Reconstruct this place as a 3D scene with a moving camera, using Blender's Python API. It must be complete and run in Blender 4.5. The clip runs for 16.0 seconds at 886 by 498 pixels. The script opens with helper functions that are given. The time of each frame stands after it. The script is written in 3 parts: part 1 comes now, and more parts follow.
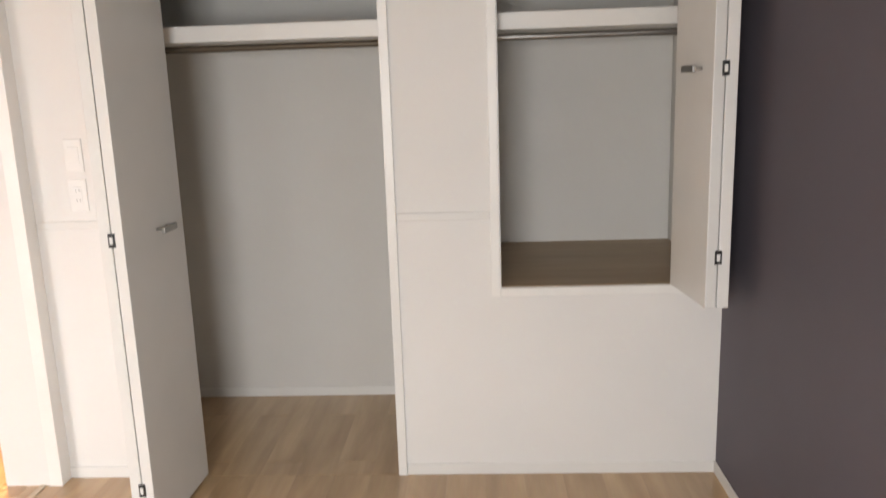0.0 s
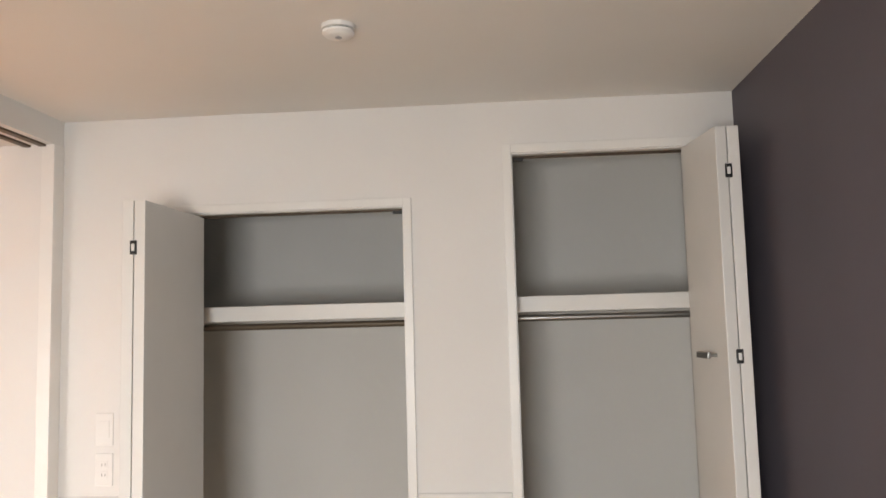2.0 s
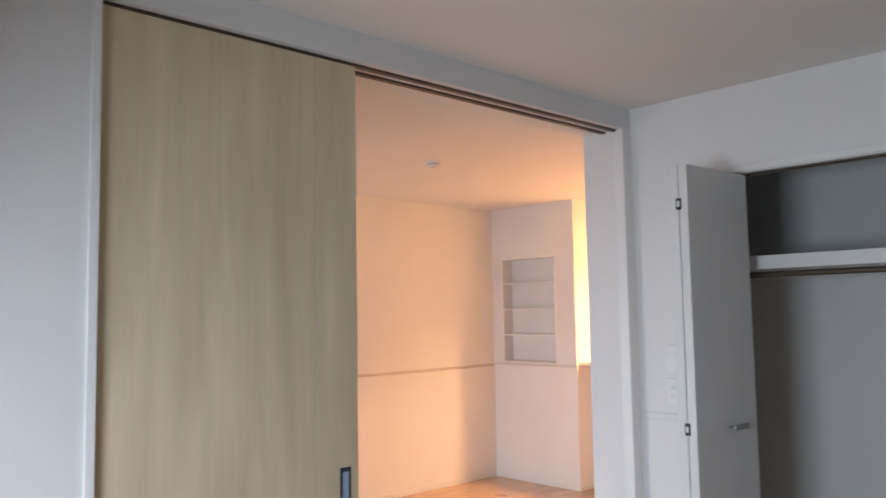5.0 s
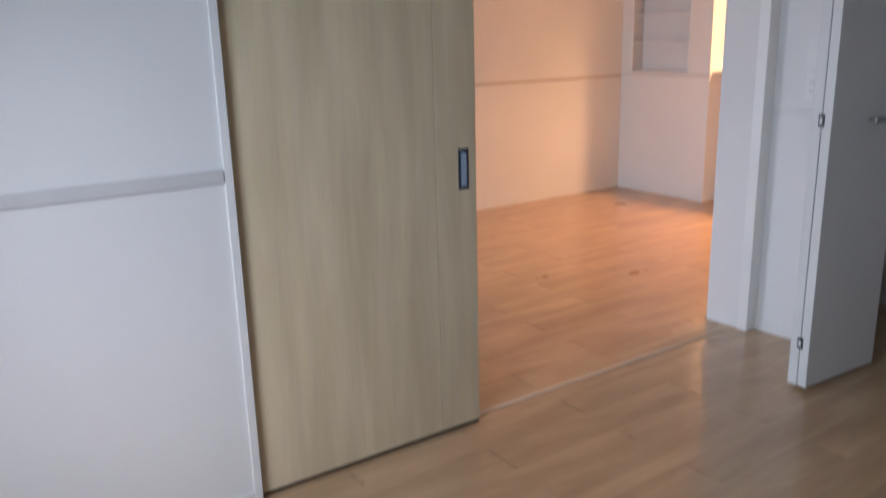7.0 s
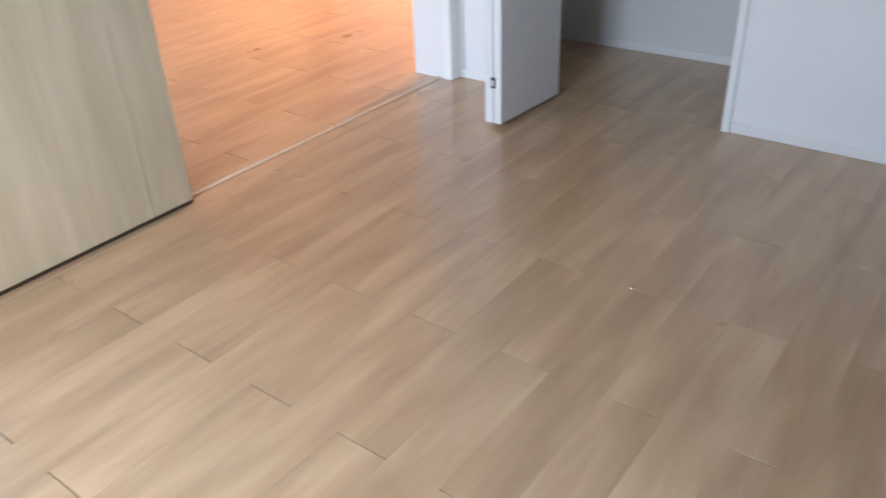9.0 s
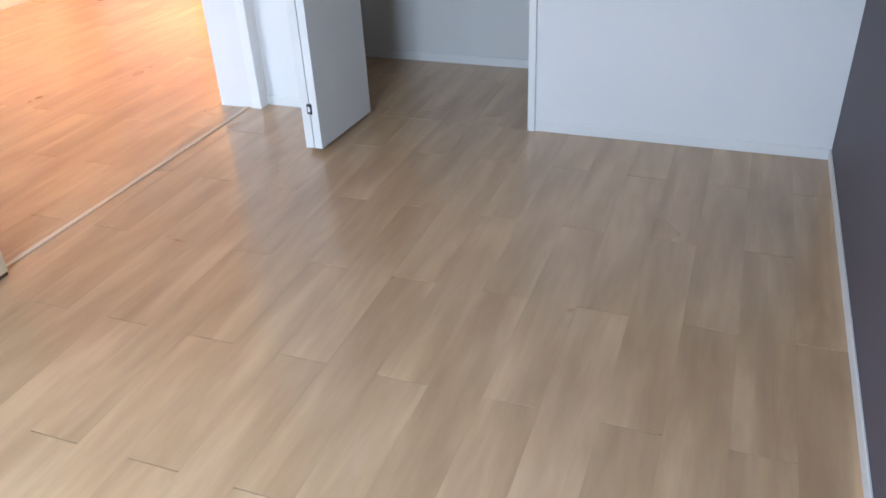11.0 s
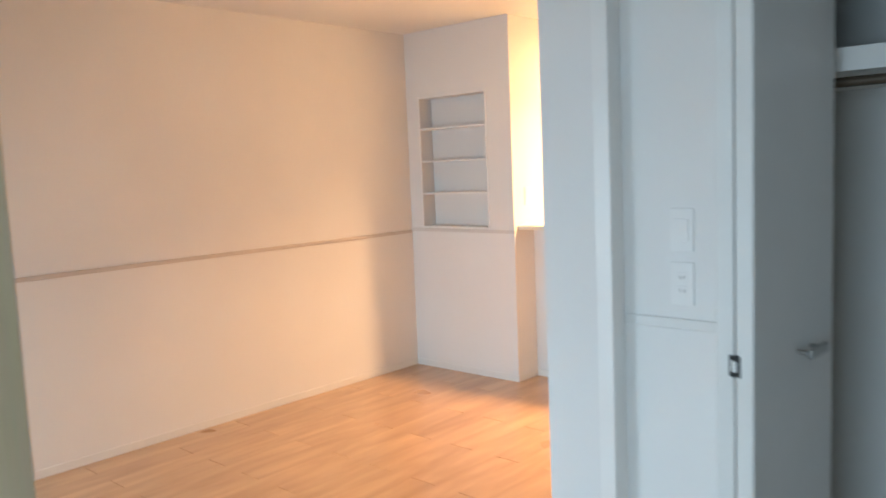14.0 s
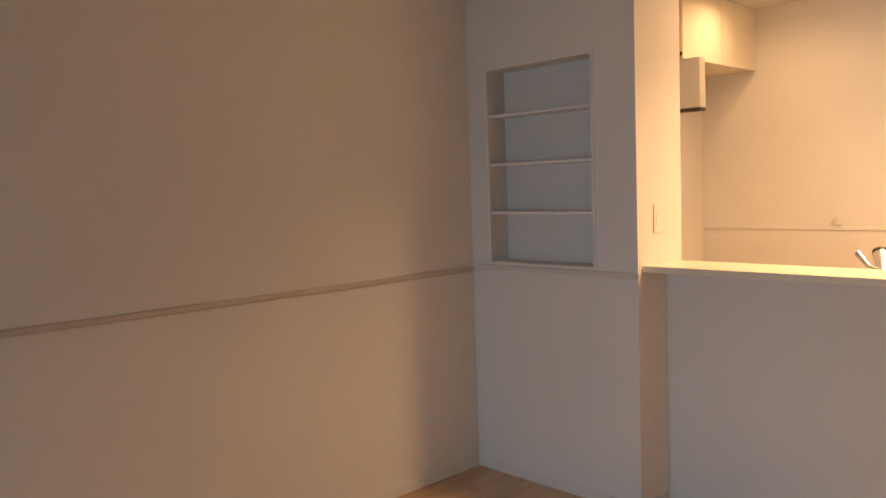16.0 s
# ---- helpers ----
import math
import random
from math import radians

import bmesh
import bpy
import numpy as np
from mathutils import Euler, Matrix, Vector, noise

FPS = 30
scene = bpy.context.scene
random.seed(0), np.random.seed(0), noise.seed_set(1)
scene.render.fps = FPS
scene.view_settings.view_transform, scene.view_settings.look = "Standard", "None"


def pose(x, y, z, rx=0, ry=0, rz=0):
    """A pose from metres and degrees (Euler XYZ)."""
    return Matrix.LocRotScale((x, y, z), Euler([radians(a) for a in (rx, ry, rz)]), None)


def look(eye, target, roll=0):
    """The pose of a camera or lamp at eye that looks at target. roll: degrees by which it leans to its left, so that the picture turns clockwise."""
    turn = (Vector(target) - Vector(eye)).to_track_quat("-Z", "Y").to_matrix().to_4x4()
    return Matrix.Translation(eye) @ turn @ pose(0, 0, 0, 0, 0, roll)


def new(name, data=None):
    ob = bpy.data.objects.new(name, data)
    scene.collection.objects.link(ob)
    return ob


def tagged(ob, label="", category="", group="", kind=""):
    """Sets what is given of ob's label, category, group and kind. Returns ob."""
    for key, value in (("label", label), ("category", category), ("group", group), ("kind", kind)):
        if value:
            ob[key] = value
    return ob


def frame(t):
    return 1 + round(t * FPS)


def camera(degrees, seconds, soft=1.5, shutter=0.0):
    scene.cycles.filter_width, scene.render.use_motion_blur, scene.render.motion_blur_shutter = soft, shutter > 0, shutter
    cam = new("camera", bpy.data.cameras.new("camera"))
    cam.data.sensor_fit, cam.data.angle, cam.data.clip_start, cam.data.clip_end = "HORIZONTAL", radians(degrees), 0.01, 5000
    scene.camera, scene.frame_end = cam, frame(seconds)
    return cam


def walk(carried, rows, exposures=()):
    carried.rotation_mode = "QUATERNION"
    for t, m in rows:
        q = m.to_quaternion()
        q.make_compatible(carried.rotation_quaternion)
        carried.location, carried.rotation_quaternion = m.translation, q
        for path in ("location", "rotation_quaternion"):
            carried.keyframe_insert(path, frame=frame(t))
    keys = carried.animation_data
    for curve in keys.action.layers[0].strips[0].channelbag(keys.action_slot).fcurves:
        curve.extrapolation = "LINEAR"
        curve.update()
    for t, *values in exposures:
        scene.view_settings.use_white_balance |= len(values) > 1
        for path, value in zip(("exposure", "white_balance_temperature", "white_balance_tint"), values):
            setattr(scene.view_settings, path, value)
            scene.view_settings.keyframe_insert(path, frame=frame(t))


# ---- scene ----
cam = camera(58.6, 16.0, soft=1.5, shutter=0.5)
PATH = [
    (0, (1.619, -2.764, 1.471), (1.523, -0.811, 1.052), -1.9),
    (0.5, (1.619, -2.761, 1.52), (1.529, -0.784, 1.236), -1.8),
    (1, (1.623, -2.78, 1.537), (1.519, -0.785, 1.443), -1.7),
    (1.5, (1.646, -2.799, 1.586), (1.507, -0.806, 1.672), -1.7),
    (2, (1.646, -2.824, 1.599), (1.495, -0.839, 1.789), -1.5),
    (2.5, (1.803, -2.863, 1.538), (1.644, -0.883, 1.774), -1.6),
    (3, (1.938, -2.948, 1.49), (1.666, -0.983, 1.745), -1.4),
    (3.5, (1.995, -3.084, 1.501), (1.289, -1.224, 1.701), -1.5),
    (4, (2.034, -3.115, 1.486), (0.942, -1.449, 1.669), -1.2),
    (6.3, (2.041, -3.148, 1.422), (0.397, -2.013, 1.382), -0.6),
    (6.5, (2.036, -3.135, 1.389), (0.389, -2.014, 1.218), -0.7),
    (7, (2.061, -3.112, 1.331), (0.455, -2.036, 0.819), -1.5),
    (7.5, (2.066, -3.086, 1.281), (0.54, -2.027, 0.541), -1.6),
    (8, (2.103, -3.048, 1.265), (0.699, -1.953, 0.354), -2.2),
    (8.5, (2.166, -3.007, 1.25), (0.911, -1.804, 0.261), -2.7),
    (9, (2.195, -3.001, 1.266), (1.141, -1.652, 0.233), -2.5),
    (11.3, (2.071, -3.094, 1.372), (1.447, -1.483, 0.361), -2.7),
    (11.5, (2.061, -3.064, 1.416), (1.382, -1.418, 0.505), -2.9),
    (12, (2.047, -3.019, 1.424), (1.191, -1.315, 0.82), -2.5),
    (12.5, (1.924, -2.855, 1.428), (0.885, -1.203, 0.993), -2.6),
    (13, (1.686, -2.602, 1.431), (0.532, -1.001, 1.108), -2.6),
    (13.5, (1.423, -2.283, 1.438), (0.186, -0.73, 1.192), -2.6),
    (14, (1.101, -1.969, 1.438), (-0.233, -0.493, 1.235), -2.4),
    (14.5, (0.758, -1.577, 1.445), (-0.636, -0.154, 1.267), -2.5),
    (15, (0.386, -1.216, 1.431), (-1.043, 0.17, 1.238), -2.2),
    (15.5, (0.057, -0.915, 1.427), (-1.391, 0.452, 1.24), -2.2),
    (16, (-0.245, -0.626, 1.393), (-1.681, 0.758, 1.238), -2.0),
]
walk(cam, [(t, look(eye, target, roll)) for t, eye, target, roll in PATH], [(t, ev, k, tint) for t, ev, k, tint in (
    (0.0, 0.36, 11500, 38), (2.5, 0.36, 11700, 37), (3.0, 0.43, 11200, 37), (4.0, 0.0, 9400, 30),
    (6.5, -0.66, 7850, 34), (7.0, -0.78, 7800, 34), (7.5, -0.82, 7750, 34), (8.5, -0.24, 7650, 33), (9.0, 0.08, 7600, 32), (11.5, 0.24, 7250, 28), (12.5, -0.18, 7400, 21),
    (13.5, -0.10, 7350, 18), (14.0, -0.34, 7400, 17), (14.5, -0.72, 7250, 16), (15.0, -1.12, 7200, 16), (16.0, -1.90, 7550, 18))])

# ---- world, daylight, lamps ----
world = bpy.data.worlds.new("sky")
scene.world = world
world.use_nodes = True
wn = world.node_tree
sky = wn.nodes.new("ShaderNodeTexSky")
sky.sky_type, sky.sun_disc, sky.sun_elevation, sky.sun_rotation = "NISHITA", False, radians(30), radians(130)
wn.nodes["Background"].inputs["Strength"].default_value = 0.1
wn.links.new(sky.outputs[0], wn.nodes["Background"].inputs["Color"])
sun = new("sun", bpy.data.lights.new("sun", "SUN"))
sun.data.energy, sun.data.angle, sun.data.color = 1.4, radians(30), (1.0, 0.98, 0.95)
sun.matrix_world = look((10, -8.4, 7.5), (0, 0, 0))


def area(name, eye, target, w, h, watts, colour, shape="RECTANGLE"):
    ob = new(name, bpy.data.lights.new(name, "AREA"))
    ob.data.shape, ob.data.size, ob.data.size_y, ob.data.energy, ob.data.color = shape, w, h, watts, colour
    ob.matrix_world = look(eye, target)
    return ob


DAY = (0.455, 0.752, 1.0)
WARM = (1.0, 0.64, 0.335)
area("bedroom_window_light", (1.18, -3.78, 1.32), (1.18, -2.78, 0.82), 0.84, 0.78, 57, DAY).data.spread = radians(142)
area("living_window_light", (-1.95, -3.76, 1.00), (-1.95, -2.76, 0.72), 1.50, 1.5, 50, DAY).data.spread = radians(92)
area("sink_downlight", (-0.75, 2.75, 2.37), (-0.75, 2.75, 0), 0.28, 0.28, 138, WARM, "DISK").data.spread = radians(138)
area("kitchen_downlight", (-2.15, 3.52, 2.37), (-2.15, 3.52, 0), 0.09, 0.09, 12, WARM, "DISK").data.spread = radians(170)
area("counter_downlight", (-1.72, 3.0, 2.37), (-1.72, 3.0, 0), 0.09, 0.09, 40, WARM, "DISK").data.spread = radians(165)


# ---- materials ----
def material(name):
    m = bpy.data.materials.new(name)
    m.use_nodes = True
    return m, m.node_tree, m.node_tree.nodes["Principled BSDF"]


def noise_node(nt, scale, detail=3.0, vec=None, rough=0.5):
    n = nt.nodes.new("ShaderNodeTexNoise")
    n.inputs["Scale"].default_value, n.inputs["Detail"].default_value, n.inputs["Roughness"].default_value = scale, detail, rough
    if vec is not None:
        nt.links.new(vec, n.inputs["Vector"])
    return n


def ramp(nt, fac, stops):
    r = nt.nodes.new("ShaderNodeValToRGB")
    while len(r.color_ramp.elements) < len(stops):
        r.color_ramp.elements.new(0.5)
    for e, (p, c) in zip(r.color_ramp.elements, stops):
        e.position, e.color = p, (*c, 1)
    nt.links.new(fac, r.inputs[0])
    return r


def mix(nt, fac, a, b, blend="MIX"):
    n = nt.nodes.new("ShaderNodeMix")
    n.data_type, n.blend_type = "RGBA", blend
    for sock, v in ((n.inputs[0], fac), (n.inputs[6], a), (n.inputs[7], b)):
        if isinstance(v, (int, float)):
            sock.default_value = v
        elif isinstance(v, tuple):
            sock.default_value = (*v, 1)
        else:
            nt.links.new(v, sock)
    return n.outputs[2]


def bump(nt, bsdf, height, strength, distance):
    b = nt.nodes.new("ShaderNodeBump")
    b.inputs["Strength"].default_value, b.inputs["Distance"].default_value = strength, distance
    nt.links.new(height, b.inputs["Height"])
    nt.links.new(b.outputs[0], bsdf.inputs["Normal"])


def world_pos(nt):
    return nt.nodes.new("ShaderNodeNewGeometry").outputs["Position"]


def wallpaper(name, colour, dirt=0.06, rough=0.75):
    """Embossed vinyl wallpaper: fine grain in the relief, faint large stains in the colour."""
    m, nt, b = material(name)
    pos = world_pos(nt)
    big = noise_node(nt, 1.3, 4, pos)
    small = noise_node(nt, 60, 3, pos)
    c1 = ramp(nt, big.outputs[0], ((0.3, tuple(c * (1 - dirt) for c in colour)), (0.7, colour)))
    c2 = mix(nt, 0.06, c1.outputs[0], small.outputs[1], "SOFT_LIGHT")
    nt.links.new(c2, b.inputs["Base Color"])
    b.inputs["Roughness"].default_value = rough
    b.inputs["Specular IOR Level"].default_value = 0.3
    fine = noise_node(nt, 420, 2, pos)
    bump(nt, b, fine.outputs[0], 0.35, 0.0006)
    return m


def paint(name, colour, rough=0.4, metal=0.0, wear=0.05, spec=0.5):
    m, nt, b = material(name)
    tex = nt.nodes.new("ShaderNodeTexCoord").outputs["Object"]
    big = noise_node(nt, 4, 4, tex)
    c = ramp(nt, big.outputs[0], ((0.3, tuple(v * (1 - wear) for v in colour)), (0.7, colour)))
    nt.links.new(c.outputs[0], b.inputs["Base Color"])
    r = nt.nodes.new("ShaderNodeMapRange")
    r.inputs["To Min"].default_value, r.inputs["To Max"].default_value = rough * 0.85, min(1, rough * 1.15)
    nt.links.new(noise_node(nt, 25, 3, tex).outputs[0], r.inputs[0])
    nt.links.new(r.outputs[0], b.inputs["Roughness"])
    b.inputs["Metallic"].default_value = metal
    b.inputs["Specular IOR Level"].default_value = spec
    return m


def wood(name, light, dark, grain_axis, scale=1.0, rough=0.35, per_piece=0.0, coat=0.0, stretch=9.0, fine=0.22):
    """Laminate wood: stretched grain along one axis, cathedral bands, fine pores; each piece differs a little."""
    m, nt, b = material(name)
    tex = nt.nodes.new("ShaderNodeTexCoord").outputs["Object"]
    info = nt.nodes.new("ShaderNodeObjectInfo")
    shift = nt.nodes.new("ShaderNodeVectorMath")
    shift.operation = "MULTIPLY_ADD"
    comb = nt.nodes.new("ShaderNodeCombineXYZ")
    for k in range(3):
        nt.links.new(info.outputs["Random"], comb.inputs[k])
    shift.inputs[1].default_value = (37, 53, 71)
    nt.links.new(comb.outputs[0], shift.inputs[0])
    nt.links.new(tex, shift.inputs[2])
    mp = nt.nodes.new("ShaderNodeMapping")
    mp.inputs["Scale"].default_value = tuple(1.0 if k == grain_axis else stretch for k in range(3))
    nt.links.new(shift.outputs[0], mp.inputs[0])
    bands = noise_node(nt, 1.6 * scale, 5, mp.outputs[0], 0.55)
    bands.inputs["Distortion"].default_value = 0.25
    mp2 = nt.nodes.new("ShaderNodeMapping")
    mp2.inputs["Scale"].default_value = tuple(1.0 if k == grain_axis else 40.0 for k in range(3))
    nt.links.new(shift.outputs[0], mp2.inputs[0])
    pores = noise_node(nt, 6 * scale, 4, mp2.outputs[0], 0.6)
    blot = noise_node(nt, 3.0, 2, shift.outputs[0])
    c = ramp(nt, bands.outputs[0], ((0.28, dark), (0.5, tuple((p + q) / 2 for p, q in zip(light, dark))), (0.68, light)))
    c2 = mix(nt, fine, c.outputs[0], pores.outputs[1], "SOFT_LIGHT")
    c3 = mix(nt, 0.15, c2, blot.outputs[0], "SOFT_LIGHT")
    if per_piece:
        hv = nt.nodes.new("ShaderNodeHueSaturation")
        r = nt.nodes.new("ShaderNodeMapRange")
        r.inputs["To Min"].default_value, r.inputs["To Max"].default_value = 1 - per_piece, 1 + per_piece
        nt.links.new(info.outputs["Random"], r.inputs[0])
        nt.links.new(r.outputs[0], hv.inputs["Value"])
        nt.links.new(c3, hv.inputs["Color"])
        c3 = hv.outputs[0]
    nt.links.new(c3, b.inputs["Base Color"])
    r = nt.nodes.new("ShaderNodeMapRange")
    r.inputs["To Min"].default_value, r.inputs["To Max"].default_value = rough * 0.8, rough * 1.3
    nt.links.new(blot.outputs[0], r.inputs[0])
    nt.links.new(r.outputs[0], b.inputs["Roughness"])
    b.inputs["Coat Weight"].default_value = coat
    b.inputs["Coat Roughness"].default_value = 0.16
    bump(nt, b, pores.outputs[0], 0.12, 0.0008)
    return m


M_WALL = wallpaper("white_wallpaper", (0.76, 0.75, 0.735))
M_CEIL = wallpaper("ceiling_paper", (0.76, 0.75, 0.73), 0.04)
M_PURPLE = wallpaper("purple_grey_wallpaper", (0.119, 0.104, 0.126), 0.12, 0.6)
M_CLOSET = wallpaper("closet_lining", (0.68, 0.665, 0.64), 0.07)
M_TRIM = paint("white_trim_film", (0.80, 0.79, 0.77), 0.38)
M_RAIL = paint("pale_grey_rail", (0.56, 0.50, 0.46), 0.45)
M_BASE = paint("white_baseboard", (0.74, 0.73, 0.71), 0.45)
M_LEAF = paint("white_door_film", (0.74, 0.73, 0.71), 0.42)
M_FLOOR = wood("maple_floor", (0.60, 0.376, 0.222), (0.405, 0.238, 0.132), 1, 1.0, 0.29, 0.035, 0.5, 6.5, 0.16)
M_UNDER = paint("floor_underlay", (0.09, 0.06, 0.04), 0.9)
M_DOOR = wood("beige_door_laminate", (0.72, 0.585, 0.40), (0.57, 0.448, 0.292), 2, 0.8, 0.4)
M_SHELFWOOD = wood("closet_board", (0.40, 0.275, 0.185), (0.32, 0.212, 0.138), 0, 1.0, 0.5)
M_BLACK = paint("black_plastic", (0.012, 0.012, 0.013), 0.4)
M_STEEL = paint("brushed_steel", (0.55, 0.54, 0.52), 0.28, 1.0)
M_CHROME = paint("chrome", (0.78, 0.77, 0.76), 0.26, 1.0, 0.0)
M_RODC = paint("satin_chrome_rod", (0.36, 0.35, 0.34), 0.34, 1.0, 0.1)
M_SLOT = paint("socket_slot_grey", (0.30, 0.29, 0.28), 0.6)
M_PULL = paint("dark_blue_steel", (0.08, 0.10, 0.14), 0.3, 0.8)
# Blue in the pull's inner plate stands in for the reflected window sky.
M_PULLIN = paint("sky_tinted_steel", (0.52, 0.69, 0.88), 0.25, 0.7)
M_HANDLE = paint("satin_steel_handle", (0.40, 0.39, 0.38), 0.36, 1.0)
M_TRACK = paint("brown_aluminium", (0.10, 0.065, 0.045), 0.45, 0.5)
M_ROD = paint("bronze_rod", (0.11, 0.078, 0.055), 0.45, 0.4)
M_PLASTIC = paint("white_plastic", (0.80, 0.80, 0.79), 0.35)
M_GREYPL = paint("grey_plastic", (0.36, 0.37, 0.39), 0.4)
M_HOLE = paint("socket_dark", (0.05, 0.05, 0.05), 0.6)
M_CREAM = paint("cream_board", (0.76, 0.735, 0.675), 0.5)
M_COUNTER = paint("cream_counter", (0.80, 0.74, 0.62), 0.35)
# Threshold base colour lightened to carry the strip's warm glint.
M_STRIP = paint("threshold_glint_tone", (0.68, 0.53, 0.40), 0.24)
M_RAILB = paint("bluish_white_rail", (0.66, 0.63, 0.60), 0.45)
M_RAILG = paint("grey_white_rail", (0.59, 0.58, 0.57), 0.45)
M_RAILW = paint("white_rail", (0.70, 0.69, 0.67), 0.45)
M_HOOD = paint("silver_grey_hood", (0.50, 0.485, 0.465), 0.42)
M_ALU = paint("silver_aluminium", (0.55, 0.56, 0.57), 0.35, 0.9)
M_KCAB = paint("cream_cabinet_film", (0.80, 0.74, 0.62), 0.65, 0.0, 0.04, 0.3)
M_PLATE = paint("white_wall_plate", (0.77, 0.76, 0.745), 0.5)
M_HOOKSHADE = paint("hook_shadow_tone", (0.62, 0.58, 0.52), 0.5)
M_GROUND = paint("balcony_concrete", (0.30, 0.30, 0.29), 0.85, 0, 0.2)

M_GLASS, _nt, _b = material("window_glass")
_b.inputs["Transmission Weight"].default_value, _b.inputs["Roughness"].default_value, _b.inputs["IOR"].default_value = 1.0, 0.0, 1.45
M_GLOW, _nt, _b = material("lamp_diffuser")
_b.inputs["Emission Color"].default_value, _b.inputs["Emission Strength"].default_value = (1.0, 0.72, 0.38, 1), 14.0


# ---- builders ----
def box(bm, x0, x1, y0, y1, z0, z1, bevel=0.0, turn=None):
    g = bmesh.ops.create_cube(bm, size=1.0, matrix=Matrix.LocRotScale(((x0 + x1) / 2, (y0 + y1) / 2, (z0 + z1) / 2), None, (x1 - x0, y1 - y0, z1 - z0)))
    vs = g["verts"]
    if bevel:
        es = list({e for v in vs for e in v.link_edges})
        r = bmesh.ops.bevel(bm, geom=es, offset=bevel, segments=2, affect="EDGES", profile=0.5)
        vs = list({v for f in r["faces"] for v in f.verts} | {v for v in vs if v.is_valid})
    if turn is not None:
        bmesh.ops.transform(bm, matrix=turn, verts=vs)
    return vs


def rod(bm, a, b, r, segs=16, r2=None):
    a, b = Vector(a), Vector(b)
    m = Matrix.Translation((a + b) / 2) @ (b - a).to_track_quat("Z", "Y").to_matrix().to_4x4()
    return bmesh.ops.create_cone(bm, cap_ends=True, segments=segs, radius1=r, radius2=r if r2 is None else r2, depth=(b - a).length, matrix=m)["verts"]


def turned(bm, profile, at, segs=32):
    """A turned solid about the vertical through at, from (radius, height) pairs."""
    rings = [[bm.verts.new((at[0] + r * math.cos(2 * math.pi * k / segs), at[1] + r * math.sin(2 * math.pi * k / segs), at[2] + h)) for k in range(segs)] for r, h in profile]
    for p, q in zip(rings, rings[1:]):
        for k in range(segs):
            bm.faces.new((p[k], p[(k + 1) % segs], q[(k + 1) % segs], q[k]))
    bm.faces.new(rings[0][::-1])
    bm.faces.new(rings[-1])


def part(name, bm, mat, parent=None, label="", smooth=False):
    bmesh.ops.recalc_face_normals(bm, faces=bm.faces)
    me = bpy.data.meshes.new(name)
    bm.to_mesh(me)
    bm.free()
    me.materials.append(mat)
    if smooth:
        for p in me.polygons:
            p.use_smooth = True
        me.set_sharp_from_angle(angle=radians(35))
    ob = new(name, me)
    if parent is not None:
        ob.parent = parent
    if label:
        ob["label"] = label
    return ob


def boxes(name, mat, *list_of, bevel=0.0, parent=None, label=""):
    bm = bmesh.new()
    for b in list_of:
        box(bm, *b, bevel=bevel)
    return part(name, bm, mat, parent, label)


def holed_wall(name, mat, xs, zs, y0, y1, holes):
    """One connected wall along x: a grid of cells between xs and zs, less the cells (column, row) that are openings."""
    bm = bmesh.new()
    made = {}

    def corner(i, j, y):
        if (i, j, y) not in made:
            made[i, j, y] = bm.verts.new((xs[i], y, zs[j]))
        return made[i, j, y]

    solid = {(i, j) for i in range(len(xs) - 1) for j in range(len(zs) - 1)} - set(holes)
    for i, j in sorted(solid):
        ring = ((i, j), (i + 1, j), (i + 1, j + 1), (i, j + 1))
        for y in (y0, y1):
            bm.faces.new([corner(*c, y) for c in ring])
        for (a, b), side in zip(zip(ring, ring[1:] + ring[:1]), ((i, j - 1), (i + 1, j), (i, j + 1), (i - 1, j))):
            if side not in solid:
                bm.faces.new((corner(*a, y0), corner(*b, y0), corner(*b, y1), corner(*a, y1)))
    return part(name, bm, mat)


def structure(ob, label, category):
    return tagged(ob, label, category, kind="structure")


def thing(name, label, category, at=(0, 0, 0), group=""):
    ob = new(name)
    ob.location = at
    ob.empty_display_size = 0.1
    return tagged(ob, label, category, group)


# ---- rooms ----
W, H, SOUTH, BACK = 2.478, 2.40, -3.70, 0.79
C1L, C1R, C1T = 0.396, 1.290, 2.030
C2L, C2R, C2B, C2T = 1.686, 2.376, 0.731, 2.208
WALLX, LW, NY, NX, KX, KY = -0.22, -2.93, 2.165, -2.0, -2.74, 4.12
OPEN_S, JAMB, OPEN_T = -2.41, -0.064, 2.302

structure(boxes("ceiling", M_CEIL, (LW - 0.1, W + 0.12, SOUTH - 0.25, KY + 0.1, H, H + 0.1)), "white papered ceiling over both rooms", "ceiling")
structure(holed_wall("wall_north", M_WALL, (0, C1L, C1R, C2L, C2R, W), (0, C2B, C1T, C2T, H), 0, 0.1, ((1, 0), (1, 1), (3, 1), (3, 2))),
          "white papered wall with two closet openings", "wall")
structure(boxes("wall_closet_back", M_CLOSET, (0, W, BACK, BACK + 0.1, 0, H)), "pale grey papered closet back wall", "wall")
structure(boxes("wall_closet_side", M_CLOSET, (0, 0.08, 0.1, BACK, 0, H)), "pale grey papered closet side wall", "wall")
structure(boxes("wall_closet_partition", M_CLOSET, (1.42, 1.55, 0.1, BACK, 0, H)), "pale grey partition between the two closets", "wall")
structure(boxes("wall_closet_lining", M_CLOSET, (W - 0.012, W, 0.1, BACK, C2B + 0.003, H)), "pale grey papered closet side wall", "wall")
